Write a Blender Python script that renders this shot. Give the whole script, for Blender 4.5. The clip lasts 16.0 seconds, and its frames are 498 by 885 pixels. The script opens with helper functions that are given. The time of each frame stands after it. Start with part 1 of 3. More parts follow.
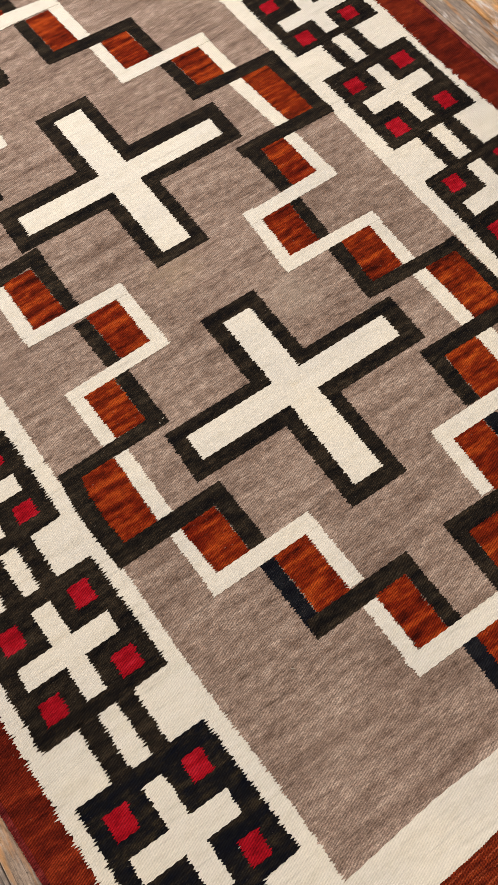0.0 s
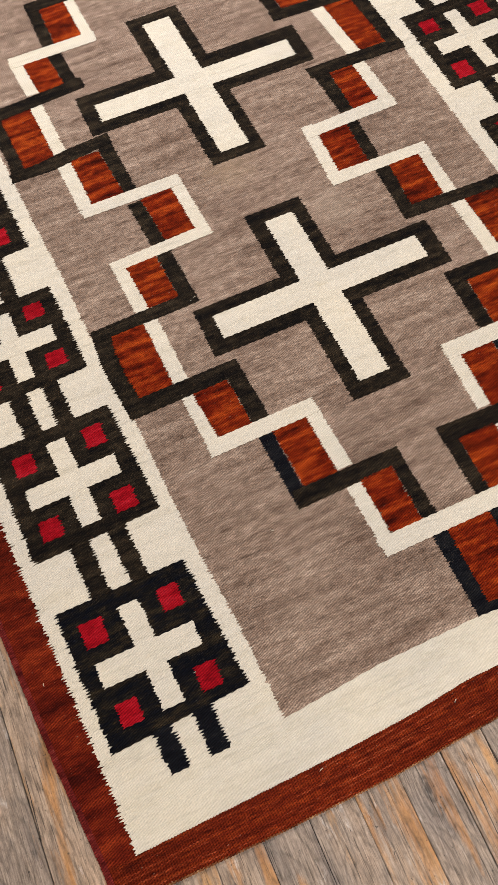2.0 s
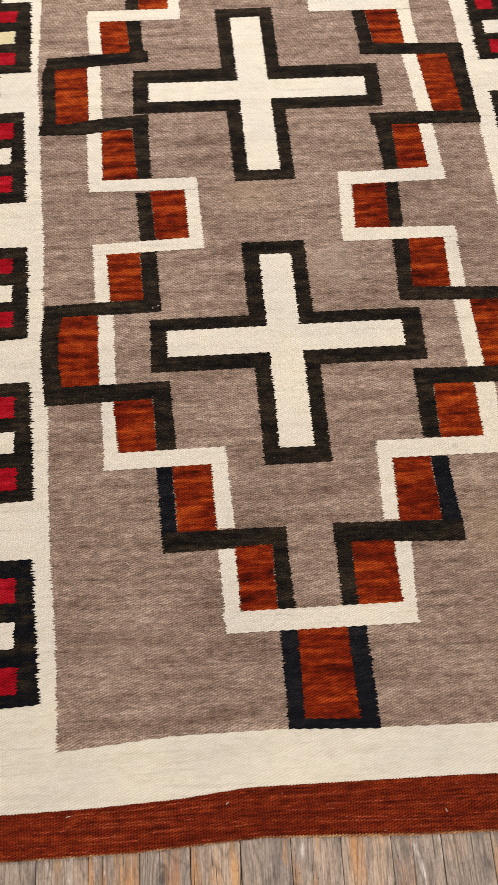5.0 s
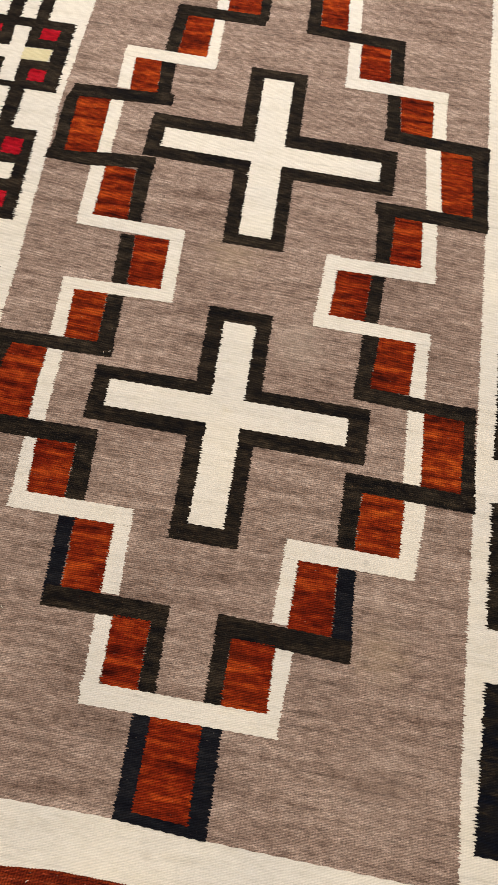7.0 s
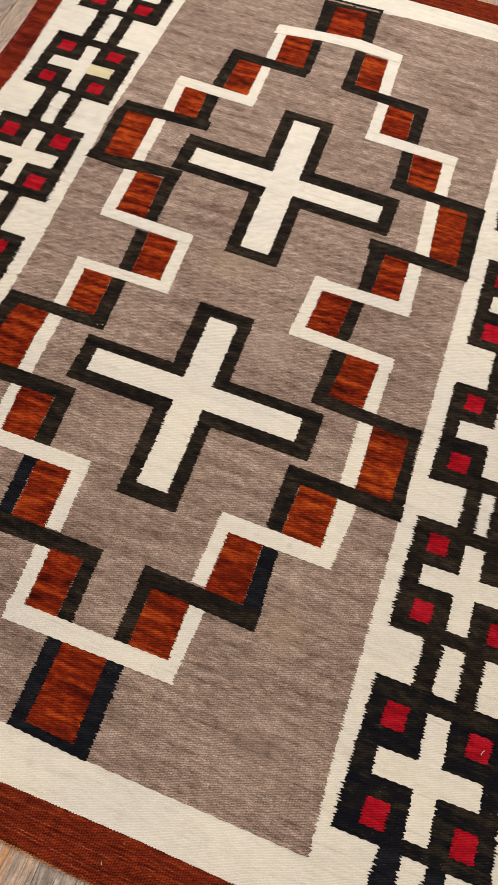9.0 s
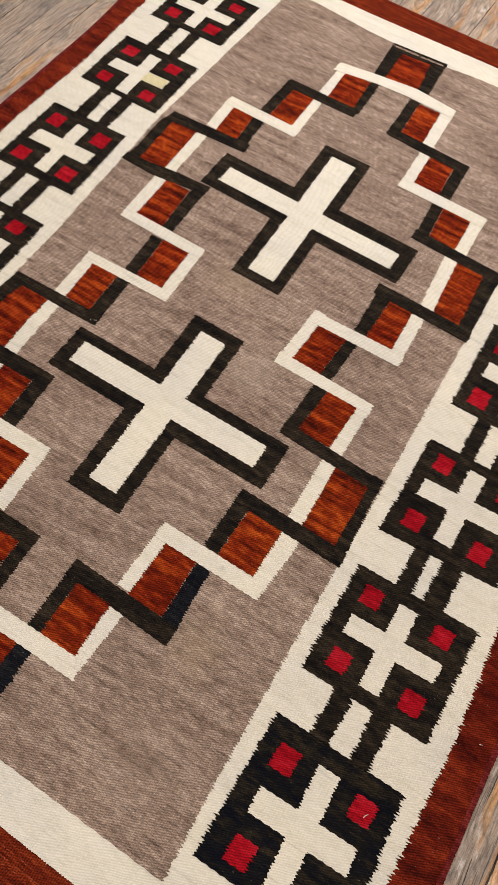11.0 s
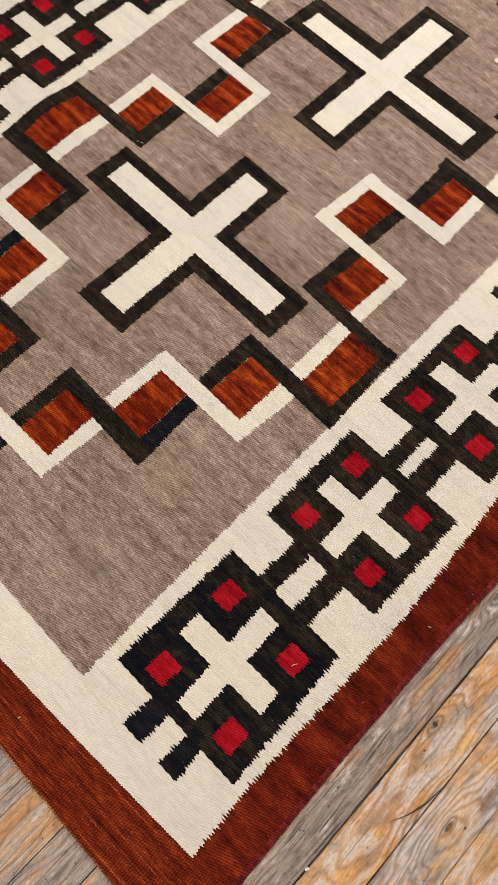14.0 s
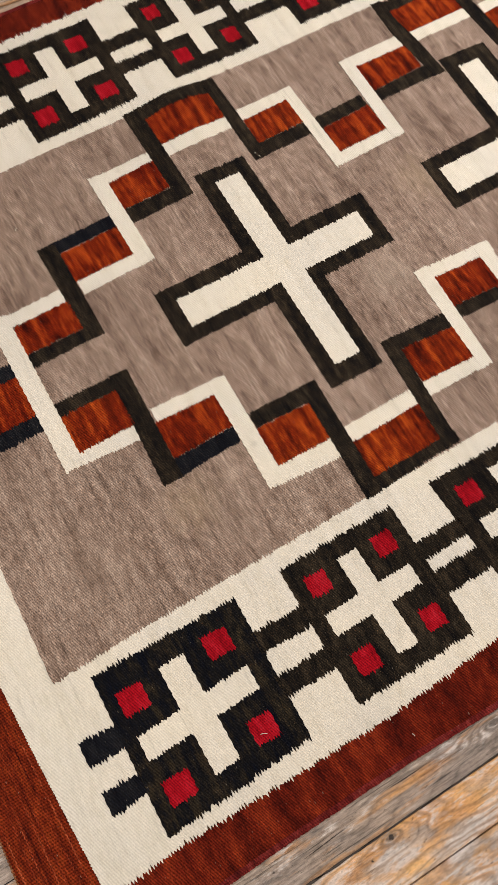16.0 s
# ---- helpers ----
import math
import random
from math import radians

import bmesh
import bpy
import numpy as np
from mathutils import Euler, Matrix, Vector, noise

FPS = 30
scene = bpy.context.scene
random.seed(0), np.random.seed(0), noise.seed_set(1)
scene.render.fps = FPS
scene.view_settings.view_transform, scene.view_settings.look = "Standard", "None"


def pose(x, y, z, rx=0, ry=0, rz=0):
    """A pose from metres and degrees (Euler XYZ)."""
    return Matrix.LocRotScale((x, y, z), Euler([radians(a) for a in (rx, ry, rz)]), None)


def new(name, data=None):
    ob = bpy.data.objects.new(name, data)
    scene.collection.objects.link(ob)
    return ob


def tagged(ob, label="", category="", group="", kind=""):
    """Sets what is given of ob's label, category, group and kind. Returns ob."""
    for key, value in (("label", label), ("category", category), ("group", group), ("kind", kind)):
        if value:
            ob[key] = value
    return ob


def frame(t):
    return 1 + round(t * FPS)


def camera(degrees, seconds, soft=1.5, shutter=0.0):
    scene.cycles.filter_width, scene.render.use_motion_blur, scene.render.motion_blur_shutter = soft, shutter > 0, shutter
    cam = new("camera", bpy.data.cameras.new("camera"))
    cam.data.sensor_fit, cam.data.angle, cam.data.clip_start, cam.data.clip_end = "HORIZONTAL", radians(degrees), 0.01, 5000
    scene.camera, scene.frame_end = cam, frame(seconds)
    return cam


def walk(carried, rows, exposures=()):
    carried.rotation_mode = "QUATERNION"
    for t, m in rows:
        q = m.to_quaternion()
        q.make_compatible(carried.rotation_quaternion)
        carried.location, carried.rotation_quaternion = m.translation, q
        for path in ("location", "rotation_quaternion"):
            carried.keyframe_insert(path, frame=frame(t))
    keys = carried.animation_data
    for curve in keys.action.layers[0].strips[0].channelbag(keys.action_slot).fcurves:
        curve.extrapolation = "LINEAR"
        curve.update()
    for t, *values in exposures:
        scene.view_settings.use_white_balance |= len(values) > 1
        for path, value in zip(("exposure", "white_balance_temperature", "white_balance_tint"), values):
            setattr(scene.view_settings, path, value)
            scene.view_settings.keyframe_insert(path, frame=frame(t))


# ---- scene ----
cam = camera(35.6, 16.0, soft=1.5)
# seconds, eye in metres, turns in degrees
ROWS = [
    (0, -0.4918, -0.6121, 1.5754, 22.319, 1.449, -34.060),
    (0.5, -0.5072, -0.6685, 1.5755, 22.323, 1.333, -31.013),
    (1, -0.5290, -0.7675, 1.5962, 22.217, 1.573, -28.592),
    (1.5, -0.5327, -0.8666, 1.5943, 22.456, 1.821, -26.193),
    (2, -0.5467, -0.9070, 1.5890, 22.252, 1.600, -24.079),
    (2.5, -0.5038, -0.8894, 1.5826, 21.647, 1.043, -21.476),
    (3, -0.4052, -0.8322, 1.5606, 20.842, 0.492, -18.300),
    (3.5, -0.3134, -0.7816, 1.5456, 20.113, 0.050, -14.422),
    (6, -0.0492, -0.8903, 1.5838, 22.074, -1.146, 3.077),
    (6.5, 0.0239, -0.8214, 1.5821, 22.313, -1.677, 6.257),
    (7, 0.1138, -0.7085, 1.5711, 22.411, -2.156, 9.749),
    (7.5, 0.1643, -0.6531, 1.5512, 22.906, -2.698, 13.099),
    (8, 0.2199, -0.7009, 1.5603, 23.955, -2.685, 16.019),
    (8.5, 0.2995, -0.8080, 1.6034, 25.512, -2.542, 18.326),
    (9, 0.3715, -0.8859, 1.6424, 26.887, -3.278, 20.229),
    (9.5, 0.4323, -0.8640, 1.6492, 28.002, -3.855, 22.483),
    (12, 0.6970, -0.7832, 1.6674, 27.837, -4.577, 36.374),
    (12.5, 0.7813, -0.8604, 1.6732, 27.636, -4.266, 37.641),
    (13, 0.8381, -0.9114, 1.6547, 26.321, -4.042, 39.114),
    (13.5, 0.8434, -0.8864, 1.6061, 24.178, -3.901, 41.186),
    (14, 0.8188, -0.8032, 1.5464, 21.856, -4.003, 44.358),
    (14.5, 0.7937, -0.7192, 1.5163, 20.447, -4.436, 48.482),
    (15, 0.7584, -0.6850, 1.5219, 19.245, -4.714, 52.778),
    (15.5, 0.7498, -0.6570, 1.5229, 19.305, -4.472, 56.850),
    (16, 0.7554, -0.6610, 1.5369, 19.629, -4.178, 59.981),
]
walk(cam, [(t, pose(*p)) for t, *p in ROWS], [(0, 0.0), (6, 0.0), (8.5, -0.09), (9.5, -0.08), (12.5, -0.05), (14, 0.0), (16, 0.0)])

# ---- light: a plain room lit by two warm ceiling panels ----
world = bpy.data.worlds.new("world")
scene.world = world
world.use_nodes = True
world.node_tree.nodes["Background"].inputs[0].default_value = (0.9, 0.94, 1.0, 1)
world.node_tree.nodes["Background"].inputs[1].default_value = 0.02


def ceiling_lamp(x, y, z, wide, deep, watts, colour):
    data = bpy.data.lights.new("ceiling_lamp", "AREA")
    data.shape, data.size, data.size_y, data.energy, data.color = "RECTANGLE", wide, deep, watts, colour
    lamp = new("ceiling_lamp", data)
    lamp.matrix_world = pose(x, y, z)
    return lamp


ceiling_lamp(-0.1, 1.8, 2.66, 1.8, 1.2, 92, (1.0, 0.945, 0.915))
ceiling_lamp(0.3, -1.9, 2.66, 1.6, 0.9, 49, (1.0, 0.94, 0.90))

# ---- materials ----
def material(name):
    mat = bpy.data.materials.new(name)
    mat.use_nodes = True
    nodes = mat.node_tree.nodes
    return mat, nodes, mat.node_tree.links, nodes["Principled BSDF"]


def mapped_noise(nodes, links, source, size, scale, detail=3.0, rough=0.55, turn=0.0):
    at = nodes.new("ShaderNodeMapping")
    at.inputs["Scale"].default_value = size
    at.inputs["Rotation"].default_value = (0, 0, turn)
    links.new(source, at.inputs["Vector"])
    tex = nodes.new("ShaderNodeTexNoise")
    tex.inputs["Scale"].default_value, tex.inputs["Detail"].default_value = scale, detail
    tex.inputs["Roughness"].default_value = rough
    links.new(at.outputs[0], tex.inputs["Vector"])
    return tex.outputs["Fac"]


def ramp(nodes, links, source, stops):
    node = nodes.new("ShaderNodeValToRGB")
    band = node.color_ramp
    while len(band.elements) < len(stops):
        band.elements.new(0.5)
    for e, (place, colour) in zip(band.elements, stops):
        e.position = place
        e.color = (*colour, 1) if len(colour) == 3 else colour
    links.new(source, node.inputs[0])
    return node.outputs[0]


def grey(v):
    return (v, v, v)


def mix(nodes, links, how, fac, a, b):
    node = nodes.new("ShaderNodeMix")
    node.data_type, node.blend_type = "RGBA", how
    for value, socket in ((fac, node.inputs[0]), (a, node.inputs[6]), (b, node.inputs[7])):
        if hasattr(value, "is_output"):
            links.new(value, socket)
        else:
            socket.default_value = value
    return node.outputs[2]


def maths(nodes, links, how, a, b=0.0):
    node = nodes.new("ShaderNodeMath")
    node.operation = how
    for value, socket in ((a, node.inputs[0]), (b, node.inputs[1])):
        if hasattr(value, "is_output"):
            links.new(value, socket)
        else:
            socket.default_value = value
    return node.outputs[0]


def wool(name, dark, middle, light, heather=0.25, abrash=1.0, twill=0.3, pale=0.0, seed=0.0, lines=0.15, beads=0.22,
         band=(4.0, 34, 1), shares=(0.40, 0.28, 0.32), drift=((0.93, 0.93, 0.93), (1.08, 1.08, 1.08)), soil=0.0, marks=()):
    """Hand-spun weft-faced wool: streaks of dye along the weft (x), flecked yarn, and the ribs of the weave."""
    mat, nodes, links, bsdf = material(name)
    source = nodes.new("ShaderNodeTexCoord").outputs["Object"]
    shift = nodes.new("ShaderNodeMapping")
    shift.inputs["Location"].default_value = (seed, seed * 1.7, 0)
    links.new(source, shift.inputs["Vector"])
    place = shift.outputs[0]
    broad = mapped_noise(nodes, links, place, band, 1.0, 3)
    streak = mapped_noise(nodes, links, place, (26, 190, 1), 1.0, 3, 0.6)
    blotch = mapped_noise(nodes, links, place, (38, 60, 1), 1.0, 3, 0.6)
    blend = maths(nodes, links, "ADD", maths(nodes, links, "MULTIPLY", broad, shares[0]), maths(nodes, links, "MULTIPLY", streak, shares[1]))
    blend = maths(nodes, links, "ADD", blend, maths(nodes, links, "MULTIPLY", blotch, shares[2]))
    reach = 0.24 / max(abrash, 0.05)
    tone = ramp(nodes, links, blend, [(max(0.0, 0.5 - reach), dark), (0.5, middle), (min(1.0, 0.5 + reach), light)])
    fleck = mapped_noise(nodes, links, place, (210, 480, 1), 1.0, 2, 0.7)
    fleck = ramp(nodes, links, fleck, [(0.36, grey(1 - 0.6 * heather)), (0.5, grey(1.0)), (0.66, grey(1 + 0.6 * heather))])
    tone = mix(nodes, links, "MULTIPLY", 1.0, tone, fleck)
    # uneven carding: short lighter and darker lengths of yarn
    length = mapped_noise(nodes, links, place, (48, 210, 1), 1.0, 4, 0.68)
    length = ramp(nodes, links, length, [(0.35, grey(1 - 0.48 * heather)), (0.5, grey(1.0)), (0.65, grey(1 + 0.48 * heather))])
    tone = mix(nodes, links, "MULTIPLY", 1.0, tone, length)
    wear = mapped_noise(nodes, links, place, (3.2, 3.6, 1), 1.0, 3)
    tone = mix(nodes, links, "MULTIPLY", 1.0, tone, ramp(nodes, links, wear, [(0.34, drift[0]), (0.66, drift[1])]))
    # single darker wefts that run on for a hand's width
    thread = mapped_noise(nodes, links, place, (6.0, 110, 1), 1.0, 4, 0.6)
    thread = ramp(nodes, links, thread, [(0.30, grey(1 - lines)), (0.43, grey(1.0))])
    tone = mix(nodes, links, "MULTIPLY", 1.0, tone, thread)
    # the ribs: fine slanting lines where the weft beads step from row to row
    split = nodes.new("ShaderNodeSeparateXYZ")
    links.new(source, split.inputs[0])
    wander = maths(nodes, links, "MULTIPLY", mapped_noise(nodes, links, source, (6, 17, 1), 1.0, 2, 0.5), 0.013)
    slope = maths(nodes, links, "SUBTRACT", maths(nodes, links, "MULTIPLY", split.outputs[1], 0.93), maths(nodes, links, "MULTIPLY", split.outputs[0], 0.36))
    rib = maths(nodes, links, "SINE", maths(nodes, links, "MULTIPLY", maths(nodes, links, "ADD", slope, wander), 6.2832 / 0.0043))
    bead = maths(nodes, links, "SINE", maths(nodes, links, "MULTIPLY", maths(nodes, links, "ADD", split.outputs[0], wander), 6.2832 / 0.0052))
    weave = maths(nodes, links, "ADD", maths(nodes, links, "MULTIPLY", rib, 1.0 - beads), maths(nodes, links, "MULTIPLY", bead, beads))
    weave = maths(nodes, links, "ADD", maths(nodes, links, "MULTIPLY", weave, 0.5), 0.5)
    # groove shade and lighter rib tops, painted into the yarn colour
    shade = ramp(nodes, links, weave, [(0.0, grey(1 - twill)), (0.28, grey(1 - 0.45 * twill)), (0.62, grey(1 + twill * 0.25)), (1.0, grey(1 + twill * 0.6))])
    tone = mix(nodes, links, "MULTIPLY", 1.0, tone, shade)
    # odd pale fibres and lint
    lint = mapped_noise(nodes, links, place, (120, 330, 1), 1.0, 1, 0.4)
    lint = ramp(nodes, links, lint, [(0.76, grey(0.0)), (0.80, grey(1.0))])
    tone = mix(nodes, links, "MIX", maths(nodes, links, "MULTIPLY", lint, 0.35 + pale), tone, (0.72, 0.62, 0.50, 1))
    if soil:
        # small grey smudges
        spot = mapped_noise(nodes, links, place, (26, 34, 1), 1.0, 6, 0.72)
        spot = ramp(nodes, links, spot, [(0.66, (1, 1, 1)), (0.76, (1 - soil, 1 - soil, 0.96 - soil))])
        tone = mix(nodes, links, "MULTIPLY", 1.0, tone, spot)
    for x, y, wide, strength, colour in marks:
        # a single mark blended to its own colour, with a ragged outline
        ragged = maths(nodes, links, "MULTIPLY", mapped_noise(nodes, links, place, (22, 60, 1), 1.0, 7, 0.75), wide * 2.2)
        apart = nodes.new("ShaderNodeVectorMath")
        apart.operation = "DISTANCE"
        links.new(source, apart.inputs[0])
        apart.inputs[1].default_value = (x, y, TOP)
        fade = nodes.new("ShaderNodeMapRange")
        links.new(maths(nodes, links, "ADD", apart.outputs["Value"], ragged), fade.inputs[0])
        fade.inputs[1].default_value, fade.inputs[2].default_value = wide * 1.1, wide * 2.0
        fade.inputs[3].default_value, fade.inputs[4].default_value = strength, 0.0
        tone = mix(nodes, links, "MIX", fade.outputs[0], tone, (*colour, 1))
    links.new(tone, bsdf.inputs["Base Color"])
    bsdf.inputs["Roughness"].default_value = 0.92
    bsdf.inputs["Specular IOR Level"].default_value = 0.06
    bump = nodes.new("ShaderNodeBump")
    bump.inputs["Strength"].default_value, bump.inputs["Distance"].default_value = 0.42, 0.0016
    height = maths(nodes, links, "ADD", weave, maths(nodes, links, "MULTIPLY", streak, 1.2))
    links.new(height, bump.inputs["Height"])
    links.new(bump.outputs[0], bsdf.inputs["Normal"])
    return mat


TOP = 0.006          # the rug's upper face over the boards
CREAM = wool("cream_wool", (0.585, 0.552, 0.465), (0.686, 0.656, 0.580), (0.732, 0.706, 0.640), 0.10, 1.2, 0.12, soil=0.30, drift=((0.93, 0.94, 0.955), (1.04, 1.03, 0.99)),
             marks=((0.345, -0.283, 0.012, 0.45, (0.30, 0.29, 0.25)), (0.02, -0.882, 0.016, 0.22, (0.34, 0.29, 0.22)), (0.0, 0.0, 0.02, 0.25, (0.62, 0.54, 0.36))))
# the last two marks darken the field towards its near corners
GREY = wool("grey_brown_wool", (0.145, 0.099, 0.077), (0.264, 0.194, 0.158), (0.400, 0.313, 0.262), 0.62, 1.8, 0.40, 0.3, lines=0.42, drift=((0.88, 0.86, 0.84), (1.12, 1.13, 1.11)),
            marks=((0.132, 0.196, 0.095, 0.24, (0.44, 0.39, 0.315)), (0.385, -0.365, 0.030, 0.26, (0.46, 0.36, 0.28)), (0.395, -0.46, 0.085, 0.20, (0.42, 0.32, 0.18)), (-0.06, 0.42, 0.10, 0.28, (0.46, 0.36, 0.24)), (0.42, -0.70, 0.13, 0.32, (0.185, 0.132, 0.102)), (-0.38, -0.66, 0.10, 0.20, (0.20, 0.145, 0.112))))
BLACK = wool("brown_black_wool", (0.005, 0.0045, 0.005), (0.0155, 0.0120, 0.0088), (0.036, 0.027, 0.018), 0.6, 2.3, 0.5, -0.2)
MIXED = wool("mixed_black_wool", (0.003, 0.004, 0.008), (0.008, 0.0075, 0.0080), (0.026, 0.020, 0.013), 0.6, 2.6, 0.5, -0.2, 2.0)
NAVY = wool("blue_black_wool", (0.004, 0.004, 0.007), (0.007, 0.0078, 0.011), (0.016, 0.016, 0.018), 0.5, 2.0, 0.5, -0.2, 5.0)
RUST = wool("rust_wool", (0.038, 0.0042, 0.002), (0.168, 0.0160, 0.0035), (0.385, 0.060, 0.009), 0.40, 2.0, 0.5, -0.12, lines=0.42, band=(5.0, 50, 1), shares=(0.52, 0.20, 0.28),
            drift=((0.82, 0.66, 0.80), (1.12, 1.25, 1.10)))
BORDER = wool("dark_rust_wool", (0.045, 0.0048, 0.003), (0.124, 0.0128, 0.0050), (0.230, 0.030, 0.009), 0.50, 2.0, 0.55, -0.1, 3.0, lines=0.4, band=(6.0, 24, 1), shares=(0.52, 0.22, 0.26),
              drift=((0.80, 0.72, 0.80), (1.12, 1.15, 1.10)))
ENDBAND = wool("end_band_wool", (0.042, 0.0050, 0.003), (0.130, 0.0150, 0.0045), (0.245, 0.038, 0.009), 0.50, 1.7, 0.6, -0.05, 9.0, lines=0.5, beads=0.5, band=(3.0, 130, 1), shares=(0.40, 0.28, 0.32))
CRIMSON = wool("crimson_wool", (0.13, 0.0015, 0.005), (0.30, 0.004, 0.011), (0.43, 0.016, 0.030), 0.3, 1.6, 0.42, -0.3)
CORD = wool("dark_red_cord", (0.055, 0.006, 0.006), (0.125, 0.014, 0.013), (0.22, 0.034, 0.030), 0.5, 2.0, 0.4, -0.1, 7.0)
YELLOWED = wool("yellowed_wool", (0.50, 0.44, 0.24), (0.60, 0.55, 0.34), (0.68, 0.63, 0.42), 0.06, 1.0, 0.15)
TWINE = wool("twined_rust_yarn", (0.045, 0.005, 0.003), (0.150, 0.019, 0.007), (0.31, 0.062, 0.024), 0.8, 2.4, 0.4, 0.0, 4.0)
STRAW = wool("warp_cord", (0.09, 0.022, 0.010), (0.25, 0.105, 0.045), (0.50, 0.31, 0.16), 0.5, 2.6, 0.4)


def board_material(name, stripped, knots=()):
    """Old pine boards: grey worn face, orange bare wood and the remains of pale paint, with grain and knots."""
    mat, nodes, links, bsdf = material(name)
    source = nodes.new("ShaderNodeTexCoord").outputs["Object"]
    own = nodes.new("ShaderNodeObjectInfo").outputs["Random"]
    lift = nodes.new("ShaderNodeCombineXYZ")
    links.new(maths(nodes, links, "MULTIPLY", own, 37.0), lift.inputs[1])
    links.new(maths(nodes, links, "MULTIPLY", own, 11.0), lift.inputs[2])
    shift = nodes.new("ShaderNodeVectorMath")
    links.new(source, shift.inputs[0]), links.new(lift.outputs[0], shift.inputs[1])
    place = shift.outputs[0]
    split = nodes.new("ShaderNodeSeparateXYZ")
    links.new(place, split.inputs[0])
    # knots push the growth lines aside
    dots = nodes.new("ShaderNodeTexVoronoi")
    dots.inputs["Scale"].default_value = 1.0
    at = nodes.new("ShaderNodeMapping")
    at.inputs["Scale"].default_value = (6.5, 2.6, 1)
    links.new(place, at.inputs["Vector"]), links.new(at.outputs[0], dots.inputs["Vector"])
    away = dots.outputs["Distance"]
    level = nodes.new("ShaderNodeMapping")
    level.inputs["Scale"].default_value = (6.5, 2.6, 0)
    links.new(source, level.inputs["Vector"])
    for x, y in knots:
        gap = nodes.new("ShaderNodeVectorMath")
        gap.operation = "DISTANCE"
        links.new(level.outputs[0], gap.inputs[0])
        gap.inputs[1].default_value = (6.5 * x, 2.6 * y, 0)
        away = maths(nodes, links, "MINIMUM", away, gap.outputs["Value"])
    push = ramp(nodes, links, away, [(0.0, grey(1.0)), (0.10, grey(0.62)), (0.24, grey(0.18)), (0.42, grey(0.0))])
    bend = mapped_noise(nodes, links, place, (10, 2.4, 1), 1.0, 3)
    wind = maths(nodes, links, "ADD", maths(nodes, links, "MULTIPLY", bend, 70.0), maths(nodes, links, "MULTIPLY", push, 28.0))
    ring = maths(nodes, links, "ADD", maths(nodes, links, "MULTIPLY", split.outputs[0], 260.0), wind)
    ring = maths(nodes, links, "ADD", maths(nodes, links, "MULTIPLY", maths(nodes, links, "SINE", ring), 0.5), 0.5)
    late = ramp(nodes, links, ring, [(0.0, grey(0.60)), (0.16, grey(0.85)), (0.42, grey(1.0)), (1.0, grey(1.06))])
    fibre = mapped_noise(nodes, links, place, (380, 16, 1), 1.0, 6, 0.72)
    grit = mapped_noise(nodes, links, place, (240, 110, 1), 1.0, 4, 0.7)
    cloud = mapped_noise(nodes, links, place, (13, 4.2, 1), 1.0, 6, 0.62)
    worn = ramp(nodes, links, fibre, [(0.30, (0.25, 0.20, 0.175)), (0.48, (0.42, 0.355, 0.310)), (0.68, (0.58, 0.505, 0.455))] if stripped else [(0.30, (0.165, 0.130, 0.106)), (0.47, (0.335, 0.278, 0.236)), (0.68, (0.52, 0.445, 0.390))])
    tint = ramp(nodes, links, own, [(0.0, (0.88, 0.87, 0.86)), (0.5, (1.02, 1.0, 0.97)), (1.0, (1.18, 1.09, 0.98))])
    worn = mix(nodes, links, "MULTIPLY", 1.0, worn, tint)
    worn = mix(nodes, links, "MULTIPLY", 1.0, worn, ramp(nodes, links, cloud, [(0.34, (0.72, 0.73, 0.77)), (0.52, (1.0, 0.98, 0.96)), (0.66, (1.22, 1.14, 1.06))]))
    worn = mix(nodes, links, "MULTIPLY", 0.75, worn, late)
    bare = ramp(nodes, links, cloud, [(0.34, (0.50, 0.245, 0.092)), (0.52, (0.70, 0.380, 0.140)), (0.68, (0.80, 0.500, 0.215))])
    bare = mix(nodes, links, "MULTIPLY", 0.0 if stripped else 1.0, bare, (0.74, 0.70, 0.72, 1))
    bare = mix(nodes, links, "MULTIPLY", 0.8, bare, late)
    bare = mix(nodes, links, "MULTIPLY", 0.45, bare, ramp(nodes, links, fibre, [(0.34, grey(0.6)), (0.6, grey(1.12))]))
    # more bare wood towards one side of the room, where the finish has gone
    spread = mapped_noise(nodes, links, place, (15, 5.0, 1) if stripped else (30, 3.4, 1), 1.0, 9, 0.64)
    side = maths(nodes, links, "MULTIPLY", split.outputs[0], 0.020)
    side = maths(nodes, links, "ADD", side, 0.068 if stripped else -0.026)
    spread = maths(nodes, links, "ADD", maths(nodes, links, "ADD", spread, side), maths(nodes, links, "MULTIPLY", maths(nodes, links, "SUBTRACT", own, 0.5), 0.04 if stripped else 0.12))
    where = ramp(nodes, links, spread, [(0.510, grey(0.0)), (0.555, grey(0.5)), (0.63, grey(0.95))])
    tone = mix(nodes, links, "MIX", where, worn, bare)
    # old pale finish left between the growth lines
    paint = mapped_noise(nodes, links, place, (34, 10, 1), 1.0, 9, 0.68)
    paint = ramp(nodes, links, maths(nodes, links, "ADD", paint, side), [(0.555, grey(0.0)), (0.625, grey(0.75))])
    paint = mix(nodes, links, "MULTIPLY", 1.0, paint, ramp(nodes, links, ring, [(0.25, grey(0.25)), (0.8, grey(1.0))]))
    pale = mix(nodes, links, "MULTIPLY", 0.8, (0.70, 0.66, 0.64, 1), ramp(nodes, links, fibre, [(0.3, grey(0.6)), (0.6, grey(1.05))]))
    tone = mix(nodes, links, "MIX", paint, tone, pale)
